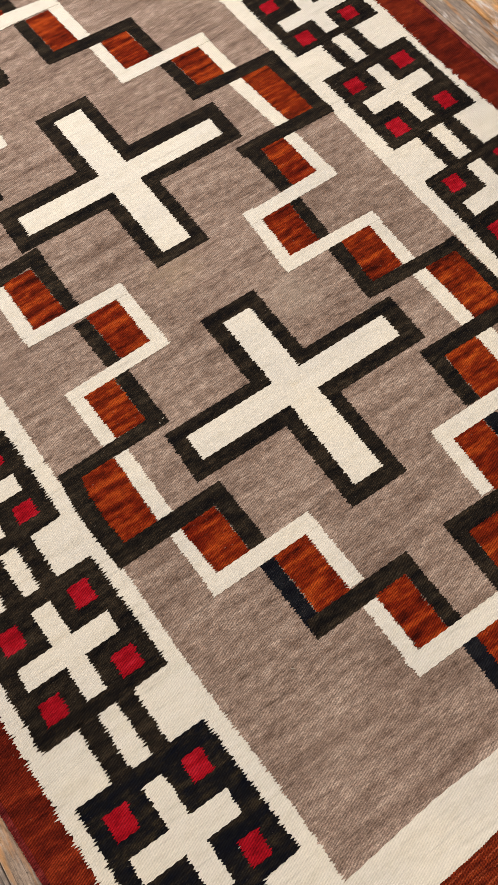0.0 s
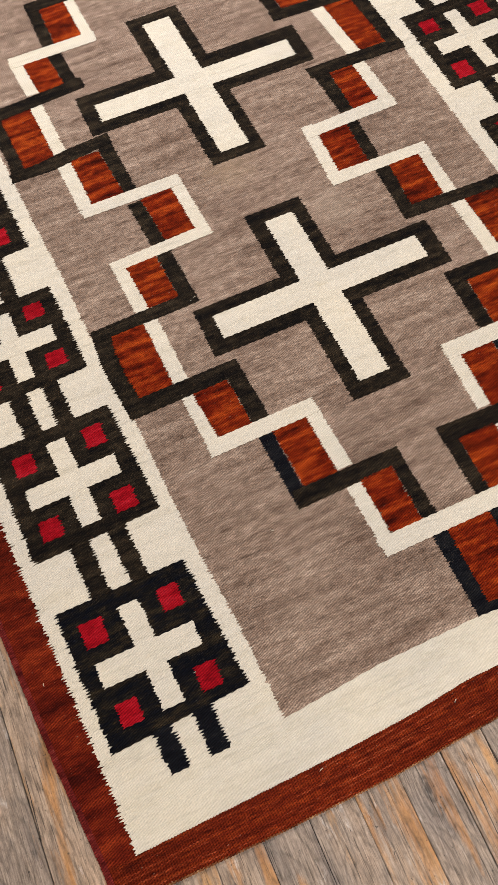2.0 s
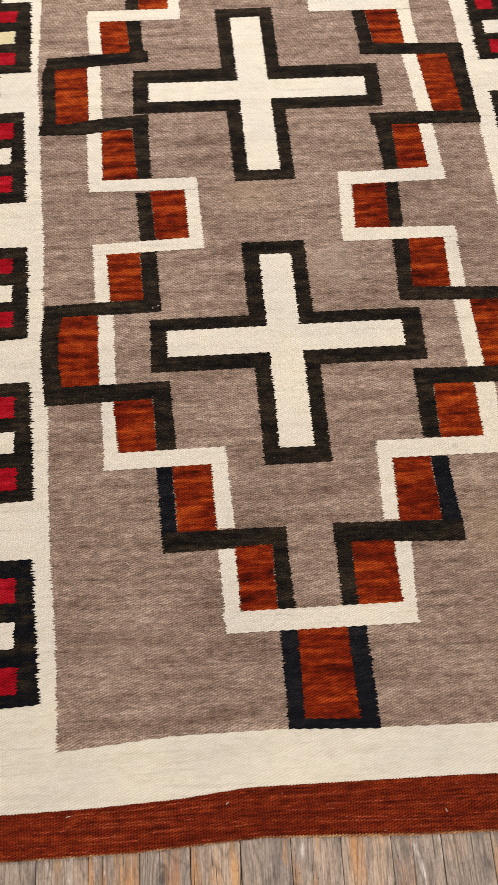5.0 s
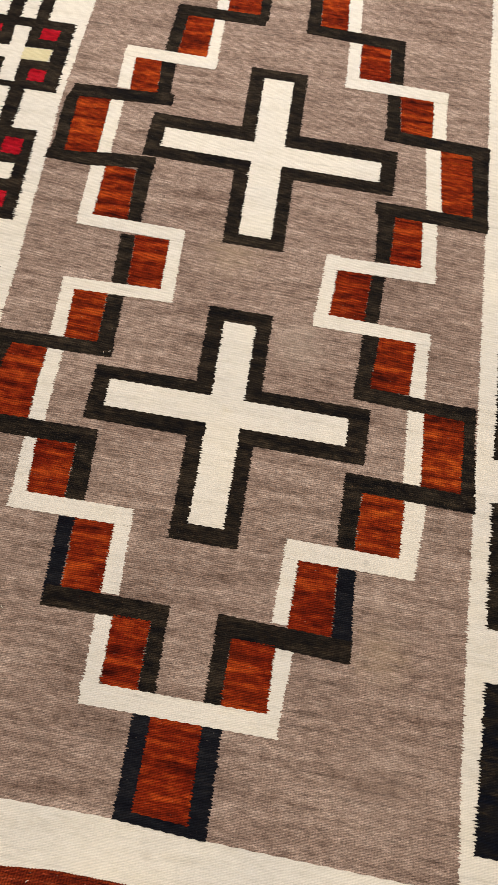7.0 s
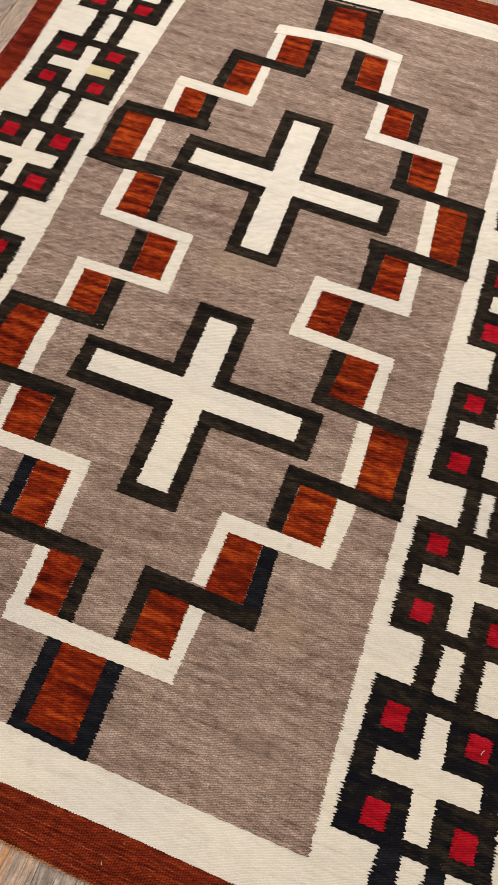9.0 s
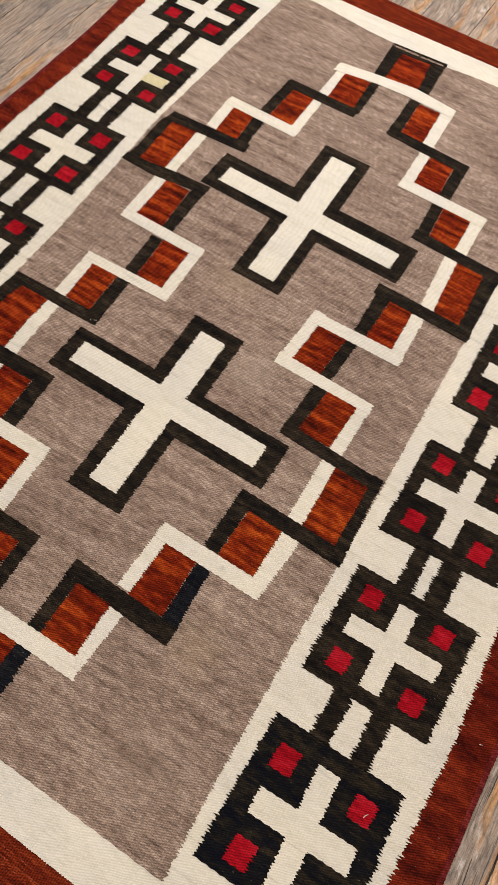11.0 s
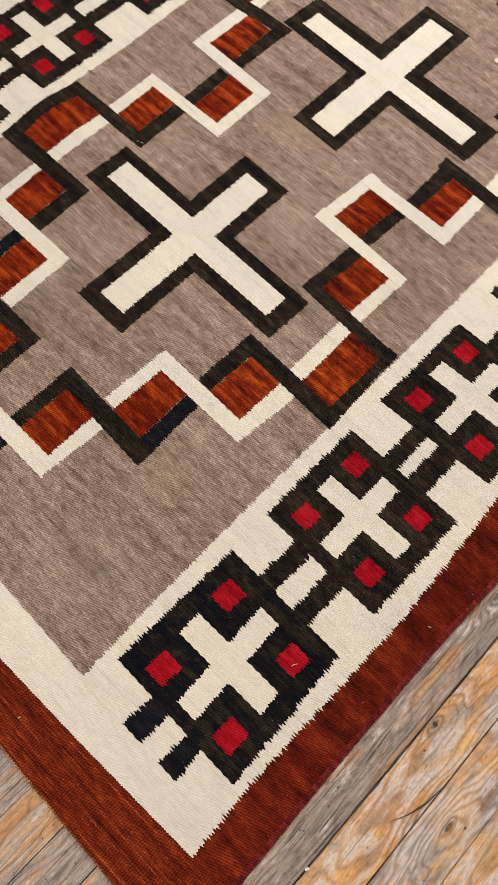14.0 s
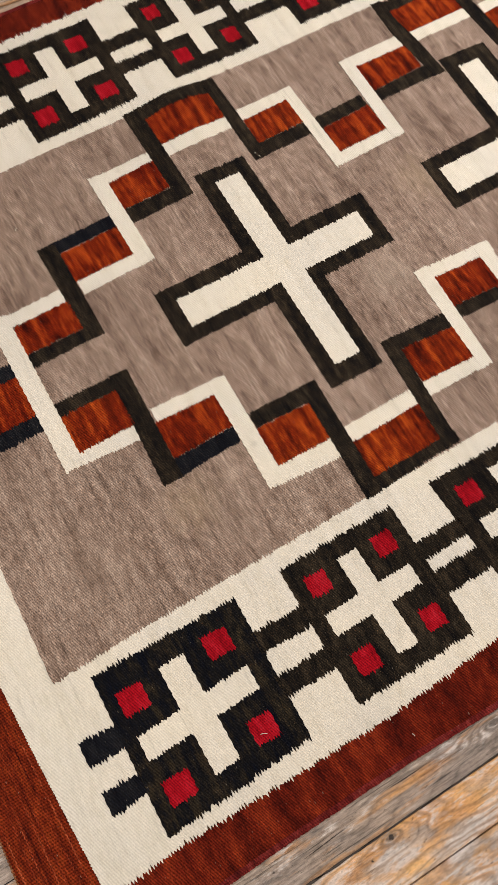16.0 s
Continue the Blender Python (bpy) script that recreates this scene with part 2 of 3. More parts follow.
    tone = mix(nodes, links, "MULTIPLY", 0.8, tone, ramp(nodes, links, grit, [(0.34, grey(0.66)), (0.5, grey(1.0)), (0.68, grey(1.16))]))
    # dark grey smears
    smear = mapped_noise(nodes, links, place, (20, 6.5, 1), 1.4, 8, 0.66)
    tone = mix(nodes, links, "MULTIPLY", 1.0, tone, ramp(nodes, links, smear, [(0.30, (0.46, 0.48, 0.52)), (0.40, (0.86, 0.87, 0.88)), (0.48, (1, 1, 1))]))
    crack = ramp(nodes, links, mapped_noise(nodes, links, place, (230, 6, 1), 1.0, 5, 0.65), [(0.31, grey(0.25)), (0.36, grey(1.0))] if stripped else [(0.33, grey(0.16)), (0.41, grey(1.0))])
    tone = mix(nodes, links, "MULTIPLY", 0.85, tone, crack)
    pit = ramp(nodes, links, mapped_noise(nodes, links, place, (150, 90, 1), 1.0, 2, 0.5), [(0.255, grey(0.2)), (0.29, grey(1.0))])
    tone = mix(nodes, links, "MULTIPLY", 0.8, tone, pit)
    knot = ramp(nodes, links, away, [(0.024, grey(0.25)), (0.040, grey(0.78)), (0.050, grey(0.50)), (0.075, grey(1.0))])
    tone = mix(nodes, links, "MULTIPLY", 0.85, tone, knot)
    links.new(tone, bsdf.inputs["Base Color"])
    gloss = ramp(nodes, links, fibre, [(0.2, grey(0.62)), (0.8, grey(0.42))])
    links.new(gloss, bsdf.inputs["Roughness"])
    bump = nodes.new("ShaderNodeBump")
    bump.inputs["Strength"].default_value, bump.inputs["Distance"].default_value = 0.6, 0.002
    links.new(maths(nodes, links, "MULTIPLY", fibre, crack), bump.inputs["Height"])
    links.new(bump.outputs[0], bsdf.inputs["Normal"])
    return mat


def plaster(name, colour):
    mat, nodes, links, bsdf = material(name)
    source = nodes.new("ShaderNodeTexCoord").outputs["Object"]
    tone = ramp(nodes, links, mapped_noise(nodes, links, source, (1, 1, 1), 3.0, 4), [(0.3, tuple(0.93 * c for c in colour)), (0.7, colour)])
    links.new(tone, bsdf.inputs["Base Color"])
    bsdf.inputs["Roughness"].default_value = 0.85
    return mat


WOOD = board_material("worn_pine", False, ((1.052, -0.16), (-0.302, -1.070)))
BARE_WOOD = board_material("stripped_pine", True, ((1.115, -0.441), (1.245, -0.56)))
WALL = plaster("warm_white_plaster", (0.72, 0.66, 0.57))
CEILING = plaster("ceiling_white", (0.80, 0.78, 0.73))


# ---- the room: it closes the place round the rug ----
def box_mesh(name, x0, x1, y0, y1, z0, z1, bevel=0.0, base=None):
    bm = bmesh.new()
    bmesh.ops.create_cube(bm, size=1.0)
    for v in bm.verts:
        v.co = Vector((x0 if v.co.x < 0 else x1, y0 if v.co.y < 0 else y1, z0 if v.co.z < 0 else z1))
    if bevel:
        bmesh.ops.bevel(bm, geom=[e for e in bm.edges if all(v.co.z > (z0 + z1) / 2 for v in e.verts)], offset=bevel, segments=2, affect="EDGES")
    mesh = bpy.data.meshes.new(name)
    bm.to_mesh(mesh)
    bm.free()
    return mesh


def setting(name, mesh, mat, label, category):
    mesh.materials.append(mat)
    return tagged(new(name, mesh), label, category, kind="structure")


X0, X1, Y0, Y1, HIGH = -2.75, 2.95, -2.9, 3.9, 2.7
setting("ceiling", box_mesh("ceiling", X0, X1, Y0, Y1, HIGH, HIGH + 0.1), CEILING, "plain white painted ceiling over the room", "ceiling")
for name, box in (("wall_north", (X0, X1, Y1, Y1 + 0.12)), ("wall_south", (X0, X1, Y0 - 0.12, Y0)),
                  ("wall_west", (X0 - 0.12, X0, Y0 - 0.12, Y1 + 0.12)), ("wall_east", (X1, X1 + 0.12, Y0 - 0.12, Y1 + 0.12))):
    setting(name, box_mesh(name, *box, -0.03, HIGH + 0.1), WALL, "plain warm white plaster wall of the room", "wall")


# ---- the rug ----
ROW, COL = 0.0029, 0.010   # height of a tooth's flank, and the mesh's step across
chance = random.Random(11)


def swell(x, y):
    """The low waves in which the rug lies, and one small hump."""
    ridge = 0.012 * math.exp(-((x + 0.485) / 0.085) ** 2 - ((y + 0.005) / 0.080) ** 2)
    return ridge + 0.0012 * (math.sin(3.1 * x + 1.3 * y) + math.sin(2.3 * y - 1.1 * x + 0.7)) + 0.0006 * math.sin(9 * x + 7 * y)


def along(edge, s, span):
    """An edge's place at s: a number, a pair for its two ends, or a run of (s, place) stations."""
    if isinstance(edge, (int, float)):
        return edge
    if isinstance(edge[0], (int, float)):
        f = (s - span[0]) / (span[1] - span[0])
        return edge[0] + f * (edge[1] - edge[0])
    return float(np.interp(s, [p[0] for p in edge], [p[1] for p in edge]))


def ends(edge):
    if isinstance(edge, (int, float)):
        return edge, edge
    if isinstance(edge[0], (int, float)):
        return edge
    return edge[0][1], edge[-1][1]


def woven(name, mat, parent, left, right, near, far, level, teeth=0.0026, scallop=0.0008, label="", base=None, step=COL):
    """A patch of one yarn: its sides (x) are toothed where the wefts turn back, its ends (y) run along the weft."""
    ys = (sum(ends(near)) / 2, sum(ends(far)) / 2)
    xs = (sum(ends(left)) / 2, sum(ends(right)) / 2)
    n = max(2, round((ys[1] - ys[0]) / ROW))
    m = max(1, round((xs[1] - xs[0]) / step))
    high = TOP + level * 0.00045
    foot = base if base is not None else high - 0.0012
    grid = []
    jag = [[(1 if j % 2 else -1) * teeth * (0.25 + 1.5 * chance.random() ** 2) + chance.gauss(0, teeth * 0.42) for j in range(n + 1)] for _ in range(2)]
    verts = []
    for j in range(n + 1):
        v = j / n
        y = ys[0] + v * (ys[1] - ys[0])
        a, b = along(left, y, ys) + jag[0][j], along(right, y, ys) + jag[1][j]
        for i in range(m + 1):
            x = a + (b - a) * i / m
            lo, hi = along(near, x, xs), along(far, x, xs)
            yy = lo + v * (hi - lo)
            if j in (0, n):
                yy += scallop * (1 if i % 2 else -1)
            verts.append((x, yy, high + swell(x, yy)))
    w = m + 1
    faces = [(j * w + i, j * w + i + 1, (j + 1) * w + i + 1, (j + 1) * w + i) for j in range(n) for i in range(m)]
    rim = [i for i in range(w)] + [j * w + m for j in range(1, n + 1)] + [n * w + i for i in range(m - 1, -1, -1)] + [j * w for j in range(n - 1, 0, -1)]
    start = len(verts)
    for k in rim:
        x, y, z = verts[k]
        verts.append((x, y, z - (high - foot)))
    for k in range(len(rim)):
        q = (k + 1) % len(rim)
        faces.append((rim[q], rim[k], start + k, start + q))
    mesh = bpy.data.meshes.new(name)
    mesh.from_pydata(verts, [], faces)
    mesh.materials.append(mat)
    ob = new(name, mesh)
    ob.parent = parent
    if label:
        ob["label"] = label
    return ob


rug = tagged(new("rug"), "handwoven wool rug with cream crosses and rust border on worn boards", "rug")

# outline of the cream ground, the rust border and the grey field
LEFT_OUT = [(-1.04, -0.893), (-0.94, -0.901), (-0.73, -0.925), (-0.46, -0.946), (0.0, -0.978), (0.32, -0.996), (0.7, -1.001), (1.0, -1.009), (1.14, -1.018), (1.28, -1.032), (1.86, -1.046)]
LEFT_IN = [(-0.955, -0.838), (-0.84, -0.844), (-0.56, -0.861), (-0.24, -0.880), (0.39, -0.920), (0.6, -0.932), (0.9, -0.931), (1.12, -0.947), (1.32, -0.958), (1.7, -0.962)]
RIGHT_IN = [(-0.92, 0.942), (-0.78, 0.934), (-0.36, 0.942), (-0.11, 0.929), (0.13, 0.912), (0.40, 0.899), (0.56, 0.889), (0.8, 0.890), (1.7, 0.886)]
RIGHT_OUT = [(-1.04, 1.032), (-0.64, 1.023), (-0.35, 1.022), (-0.07, 1.030), (0.2, 1.014), (0.5, 0.990), (0.8, 0.985), (1.86, 0.974)]
NEAR_OUT = [(-0.9, -1.016), (-0.58, -1.024), (-0.35, -1.024), (-0.12, -1.013), (0.15, -1.023), (0.44, -1.030), (0.62, -1.036), (1.03, -1.043)]
NEAR_IN = [(-0.84, -0.953), (-0.43, -0.949), (-0.27, -0.943), (-0.14, -0.931), (0.26, -0.933), (0.45, -0.938), (0.66, -0.932), (0.94, -0.920)]
FAR_IN = [(-0.95, 1.70), (-0.3, 1.70), (0.1, 1.71), (0.9, 1.72)]
FAR_OUT = [(-1.06, 1.815), (-0.27, 1.808), (0.1, 1.806), (0.4, 1.816), (1.0, 1.82)]
FIELD_L = [(-0.85, -0.494), (-0.71, -0.499), (-0.60, -0.507), (-0.49, -0.518), (-0.35, -0.526), (-0.155, -0.533), (0.13, -0.553), (0.30, -0.558), (0.47, -0.572), (0.66, -0.580), (0.80, -0.592), (1.62, -0.592)]
FIELD_R = [(-0.85, 0.577), (-0.66, 0.567), (-0.30, 0.561), (0.10, 0.556), (0.45, 0.549), (0.85, 0.540), (1.20, 0.530), (1.62, 0.522)]
FIELD_N = [(-0.49, -0.849), (-0.28, -0.834), (-0.06, -0.833), (0.15, -0.842), (0.58, -0.850)]
FIELD_F = [(-0.6, 1.635), (-0.47, 1.630), (-0.26, 1.608), (0.0, 1.602), (0.14, 1.618), (0.56, 1.63)]

woven("cream_ground", CREAM, rug, LEFT_IN, RIGHT_IN, NEAR_IN, FAR_IN, 0, 0.0044, label="cream wool ground", base=0.0, step=0.02)
woven("side_border", BORDER, rug, LEFT_OUT, LEFT_IN, NEAR_OUT[0][1], 1.813, -0.6, 0.0, label="dark rust side border", base=0.0)
woven("side_border", BORDER, rug, RIGHT_IN, RIGHT_OUT, NEAR_OUT[-1][1], 1.818, -0.6, 0.0, label="dark rust side border", base=0.0)
woven("end_border", ENDBAND, rug, -0.893, 1.030, NEAR_OUT, NEAR_IN, 0.6, 0.0008, 0.0012, label="dark rust end band", base=0.0, step=0.003)
woven("end_border", ENDBAND, rug, -1.045, 0.976, FAR_IN, FAR_OUT, 0.6, 0.0008, 0.0012, label="dark rust end band", base=0.0, step=0.003)
for f in (0.08, 0.24, 0.33, 0.52, 0.61, 0.78, 0.90):
    # rows of twining that stand up from the band
    row = [(x, y + f * (float(np.interp(x, [p[0] for p in NEAR_IN], [p[1] for p in NEAR_IN])) - y) + 0.003 * math.sin(7 * x + 9 * f)) for x, y in NEAR_OUT]
    woven("twined_cord", TWINE, rug, -0.885, 1.020, [(x, y - 0.0012) for x, y in row], [(x, y + 0.0012) for x, y in row], 1.3, 0.0006, 0.0008, label="beaded twined rust yarn", step=0.0036)
woven("selvedge", STRAW, rug, -0.893, 1.030, [(x, y - 0.004 + 0.0012 * math.sin(31 * x)) for x, y in NEAR_OUT], [(x, y + 0.001) for x, y in NEAR_OUT], -2, 0.001, label="straw-coloured cord along the end", base=0.0, step=0.003)
for side in (LEFT_OUT, RIGHT_OUT):
    out = -1 if side is LEFT_OUT else 1
    span = (-1.035, 1.812)
    for k, (a, b) in enumerate(((-0.006, 0.0005), (0.0, 0.006))):
        lo, hi = sorted((a * out, b * out))
        woven("side_cord", CORD, rug, [(y, x + lo) for y, x in side], [(y, x + hi) for y, x in side], *span, 1.5 - 2.5 * k, 0.0007, label="dark red twined cord along the side", base=0.0, step=0.004)
field = woven("field", GREY, rug, FIELD_L, FIELD_R, FIELD_N, FIELD_F, 1, 0.0028, label="grey-brown wool field", step=0.02)


def cross(outline, fill, cx, cy, rim, arm_l, arm_r, arm_n, arm_f, w, h):
    """A cream cross in a black outline. cx: the upright's middle at its near and far ends; cy: the bar's at its left and right ends.
    rim: the outline's width at the left, right, near and far, and below and above the bar."""
    def upright(y):
        return cx[0] + (cx[1] - cx[0]) * (y - arm_n) / (arm_f - arm_n)
    l, r, n, f, under, over = rim
    x0, x1 = upright(arm_n - n), upright(arm_f + f)
    out = woven("cross_outline", outline, rug, (x0 - w - 0.036, x1 - w - 0.040), (x0 + w + 0.034, x1 + w + 0.036), arm_n - n, arm_f + f, 2, label="black outline of the cross")
    woven("cross_outline_bar", outline, out, arm_l - l, arm_r + r, (cy[0] - h - under, cy[1] - h - under), (cy[0] + h + over, cy[1] + h + over), 2.3)
    inner = woven("cross", fill, rug, (cx[0] - w, cx[1] - w), (cx[0] + w, cx[1] + w), arm_n, arm_f, 3, label="cream cross")
    woven("cross_bar", fill, inner, arm_l, arm_r, (cy[0] - h, cy[1] - h), (cy[0] + h, cy[1] + h), 3.3)


cross(BLACK, CREAM, (0.006, -0.008), (0.000, 0.000), (0.038, 0.046, 0.038, 0.036, 0.037, 0.031), -0.269, 0.271, -0.265, 0.227, 0.0375, 0.0335)
cross(BLACK, CREAM, (-0.016, -0.036), (0.742, 0.736), (0.041, 0.039, 0.032, 0.034, 0.037, 0.045), -0.301, 0.267, 0.477, 0.997, 0.0400, 0.032)


def step(kind, left, right, near, far, level=2):
    mats = {"black_step": BLACK, "blue_black_step": NAVY, "cream_step": CREAM, "rust_square": RUST, "rust_block": RUST}
    return woven(kind, mats[kind], rug, left, right, near, far, level)


BK, NV, WH, RD = "black_step", "blue_black_step", "cream_step", "rust_square"

# foot of the near lozenge
step(NV, (-0.057, -0.060), (0.117, 0.112), (-0.834, -0.843), -0.648)
step("rust_block", (-0.025, -0.026), (0.080, 0.073), (-0.817, -0.823), -0.650, 3)
step(WH, (-0.166, -0.172), (0.217, 0.214), -0.651, -0.609, 4)
step(WH, (-0.168, -0.175), (-0.136, -0.140), -0.630, -0.478)
step(WH, (0.188, 0.188), (0.216, 0.224), -0.630, -0.485)
step(RD, (-0.134, -0.140), (-0.061, -0.066), -0.610, -0.476, 3)
step(RD, (0.101, 0.100), (0.189, 0.187), -0.610, -0.480, 3)
step(BK, (-0.061, -0.066), (-0.027, -0.034), -0.611, -0.440)
step(BK, (0.068, 0.066), (0.102, 0.100), -0.611, -0.440)
step(BK, -0.288, -0.034, (-0.483, -0.478), (-0.440, -0.440), 3)
step(BK, 0.066, 0.336, (-0.479, -0.491), (-0.438, -0.446), 3)
step(RD, (-0.257, -0.265), (-0.175, -0.183), -0.442, -0.294)
step(RD, (0.205, 0.208), (0.295, 0.289), -0.444, -0.300)
step(NV, (-0.290, -0.298), (-0.257, -0.265), -0.470, -0.296)
step(NV, (0.295, 0.289), (0.336, 0.325), -0.470, -0.303)
step(WH, (-0.176, -0.183), (-0.138, -0.150), -0.437, -0.262)
step(WH, (0.173, 0.176), (0.206, 0.208), -0.437, -0.265)
step(WH, -0.410, -0.150, (-0.297, -0.294), (-0.259, -0.256), 4)
step(WH, 0.177, 0.448, (-0.302, -0.303), (-0.261, -0.263), 4)
step(WH, (-0.410, -0.418), (-0.379, -0.390), -0.280, -0.132)
step(WH, (0.412, 0.412), (0.448, 0.460), -0.285, -0.130)
step(RD, (-0.379, -0.390), (-0.298, -0.305), -0.258, -0.132, 3)
step(RD, (0.319, 0.321), (0.412, 0.411), -0.262, -0.132, 3)
step(BK, (-0.298, -0.305), (-0.254, -0.266), -0.257, -0.100)
step(BK, (0.280, 0.281), (0.319, 0.321), -0.260, -0.100)
step(BK, -0.540, -0.266, (-0.140, -0.134), (-0.098, -0.093), 4)
step(BK, 0.281, 0.562, (-0.132, -0.137), (-0.093, -0.098), 4)
# the widest blocks of the near lozenge
step(BK, [(-0.14, -0.540), (-0.05, -0.549), (0.0, -0.554), (0.06, -0.552), (0.113, -0.547)], (-0.495, -0.500), -0.125, 0.113)
step(BK, (0.526, 0.522), (0.562, 0.550), -0.126, 0.112)
step("rust_block", [(-0.10, -0.503), (-0.04, -0.512), (0.04, -0.513), (0.083, -0.507)], (-0.423, -0.427), -0.100, 0.083, 3)
step("rust_block", (0.444, 0.437), (0.530, 0.526), -0.100, 0.083, 3)
step(WH, (-0.421, -0.427), (-0.385, -0.391), -0.097, 0.085)
step(WH, (0.405, 0.399), (0.444, 0.437), -0.097, 0.085)
step(BK, -0.549, -0.281, (0.078, 0.086), (0.112, 0.120), 4)
step(BK, 0.274, 0.551, (0.085, 0.074), (0.120, 0.108), 4)
step(BK, (-0.322, -0.329), (-0.282, -0.290), 0.100, 0.254)
step(BK, (0.274, 0.278), (0.310, 0.318), 0.100, 0.254)
step(RD, (-0.398, -0.407), (-0.322, -0.330), 0.118, 0.252, 3)
step(RD, (0.310, 0.317), (0.399, 0.401), 0.117, 0.254, 3)
step(WH, (-0.433, -0.440), (-0.398, -0.407), 0.117, 0.265)
step(WH, (0.399, 0.401), (0.434, 0.434), 0.112, 0.265)
step(WH, -0.441, -0.176, (0.247, 0.253), (0.277, 0.286), 4)
step(WH, 0.158, 0.434, (0.254, 0.254), (0.292, 0.284), 4)
# the neck between the lozenges
step(WH, (-0.210, -0.219), (-0.175, -0.187), 0.253, 0.462)
step(WH, (0.159, 0.166), (0.193, 0.198), 0.256, 0.462)
step(RD, (-0.289, -0.302), (-0.210, -0.219), 0.283, 0.426, 3)
step(RD, (0.193, 0.198), (0.275, 0.280), 0.289, 0.423, 3)
step(BK, (-0.328, -0.337), (-0.289, -0.302), 0.282, 0.424)
step(BK, (0.275, 0.280), (0.310, 0.312), 0.288, 0.424)
step(WH, -0.450, -0.187, (0.432, 0.426), (0.466, 0.462), 4)
step(WH, 0.166, 0.433, (0.420, 0.424), (0.456, 0.464), 4)
# the far lozenge
step(WH, (-0.453, -0.461), (-0.418, -0.424), 0.445, 0.618)
step(WH, (0.395, 0.388), (0.433, 0.425), 0.440, 0.606)
step(RD, (-0.418, -0.422), (-0.333, -0.346), 0.466, 0.622, 3)
step(RD, (0.320, 0.320), (0.395, 0.388), 0.462, 0.604, 3)
step(BK, (-0.333, -0.346), (-0.298, -0.306), 0.466, 0.650)
step(BK, (0.283, 0.276), (0.320, 0.320), 0.462, 0.625)
step(BK, -0.581, -0.303, [(-0.58, 0.617), (-0.47, 0.612), (-0.40, 0.622), (-0.30, 0.634)], [(-0.58, 0.646), (-0.50, 0.651), (-0.42, 0.662), (-0.30, 0.670)], 4)
step(BK, 0.268, 0.551, (0.604, 0.599), (0.643, 0.640), 4)
step(BK, [(0.62, -0.580), (0.68, -0.574), (0.75, -0.579), (0.82, -0.581), (0.875, -0.567)], (-0.530, -0.540), 0.630, 0.873)
step(BK, (0.508, 0.494), (0.550, 0.543), 0.605, 0.872)
step("rust_block", (-0.539, -0.548), (-0.456, -0.464), 0.650, 0.842, 3)
step("rust_block", (0.434, 0.417), (0.511, 0.498), 0.640, 0.842, 3)
step(WH, (-0.456, -0.464), (-0.421, -0.429), 0.655, 0.850)
step(WH, (0.395, 0.377), (0.434, 0.417), 0.636, 0.845)
step(BK, -0.568, -0.303, [(-0.57, 0.831), (-0.42, 0.842), (-0.30, 0.850)], [(-0.57, 0.875), (-0.50, 0.877), (-0.43, 0.881), (-0.30, 0.889)], 4)
step(BK, 0.266, 0.544, (0.846, 0.836), (0.884, 0.875), 4)
step(BK, (-0.349, -0.362), (-0.312, -0.322), 0.866, 1.012)
step(BK, (0.270, 0.260), (0.307, 0.296), 0.862, 1.012)
step(RD, (-0.423, -0.432), (-0.349, -0.362), 0.882, 1.006, 3)
step(RD, (0.307, 0.296), (0.391, 0.383), 0.875, 1.012, 3)
step(WH, (-0.458, -0.467), (-0.423, -0.432), 0.885, 1.030)
step(WH, (0.391, 0.383), (0.428, 0.420), 0.873, 1.030)
step(WH, -0.464, -0.212, (1.002, 1.000), (1.042, 1.040), 4)
step(WH, 0.142, 0.421, (1.008, 1.008), (1.050, 1.047), 4)
step(WH, (-0.245, -0.250), (-0.212, -0.220), 1.010, 1.190)
step(WH, (0.144, 0.136), (0.178, 0.170), 1.010, 1.180)
step(RD, (-0.326, -0.323), (-0.245, -0.250), 1.042, 1.192, 3)
step(RD, (0.178, 0.170), (0.261, 0.251), 1.050, 1.180, 3)
step(BK, (-0.362, -0.358), (-0.326, -0.323), 1.042, 1.215)
step(BK, (0.261, 0.251), (0.298, 0.289), 1.046, 1.210)
step(BK, -0.358, -0.106, (1.188, 1.190), (1.228, 1.230), 4)
step(BK, 0.012, 0.289, (1.188, 1.174), (1.226, 1.216), 4)
step(BK, (-0.128, -0.140), (-0.100, -0.108), 1.210, 1.380)
step(BK, (0.012, 0.002), (0.048, 0.038), 1.205, 1.385)
step(RD, (-0.218, -0.228), (-0.126, -0.140), 1.228, 1.372, 3)
step(RD, (0.048, 0.038), (0.124, 0.112), 1.215, 1.380, 3)
step(WH, (-0.252, -0.256), (-0.218, -0.228), 1.226, 1.400)
step(WH, (0.124, 0.112), (0.162, 0.150), 1.214, 1.405)
step(WH, -0.266, 0.150, [(-0.266, 1.354), (-0.12, 1.380), (0.0, 1.388), (0.15, 1.384)], [(-0.266, 1.400), (-0.12, 1.424), (0.0, 1.440), (0.15, 1.424)], 5)
step(BK, (-0.150, -0.167), (0.044, 0.028), 1.42, (1.597, 1.612))
step("rust_block", (-0.112, -0.118), (0.004, -0.018), 1.43, (1.572, 1.582), 3)
woven("grey_line", GREY, rug, -0.155, -0.070, (1.590, 1.594), (1.597, 1.601), 4, 0.001)
woven("grey_line", GREY, rug, -0.060, 0.020, (1.594, 1.600), (1.601, 1.607), 4, 0.001)
woven("black_line", BLACK, rug, -0.168, 0.030, (1.599, 1.611), (1.607, 1.620), 3, 0.001)


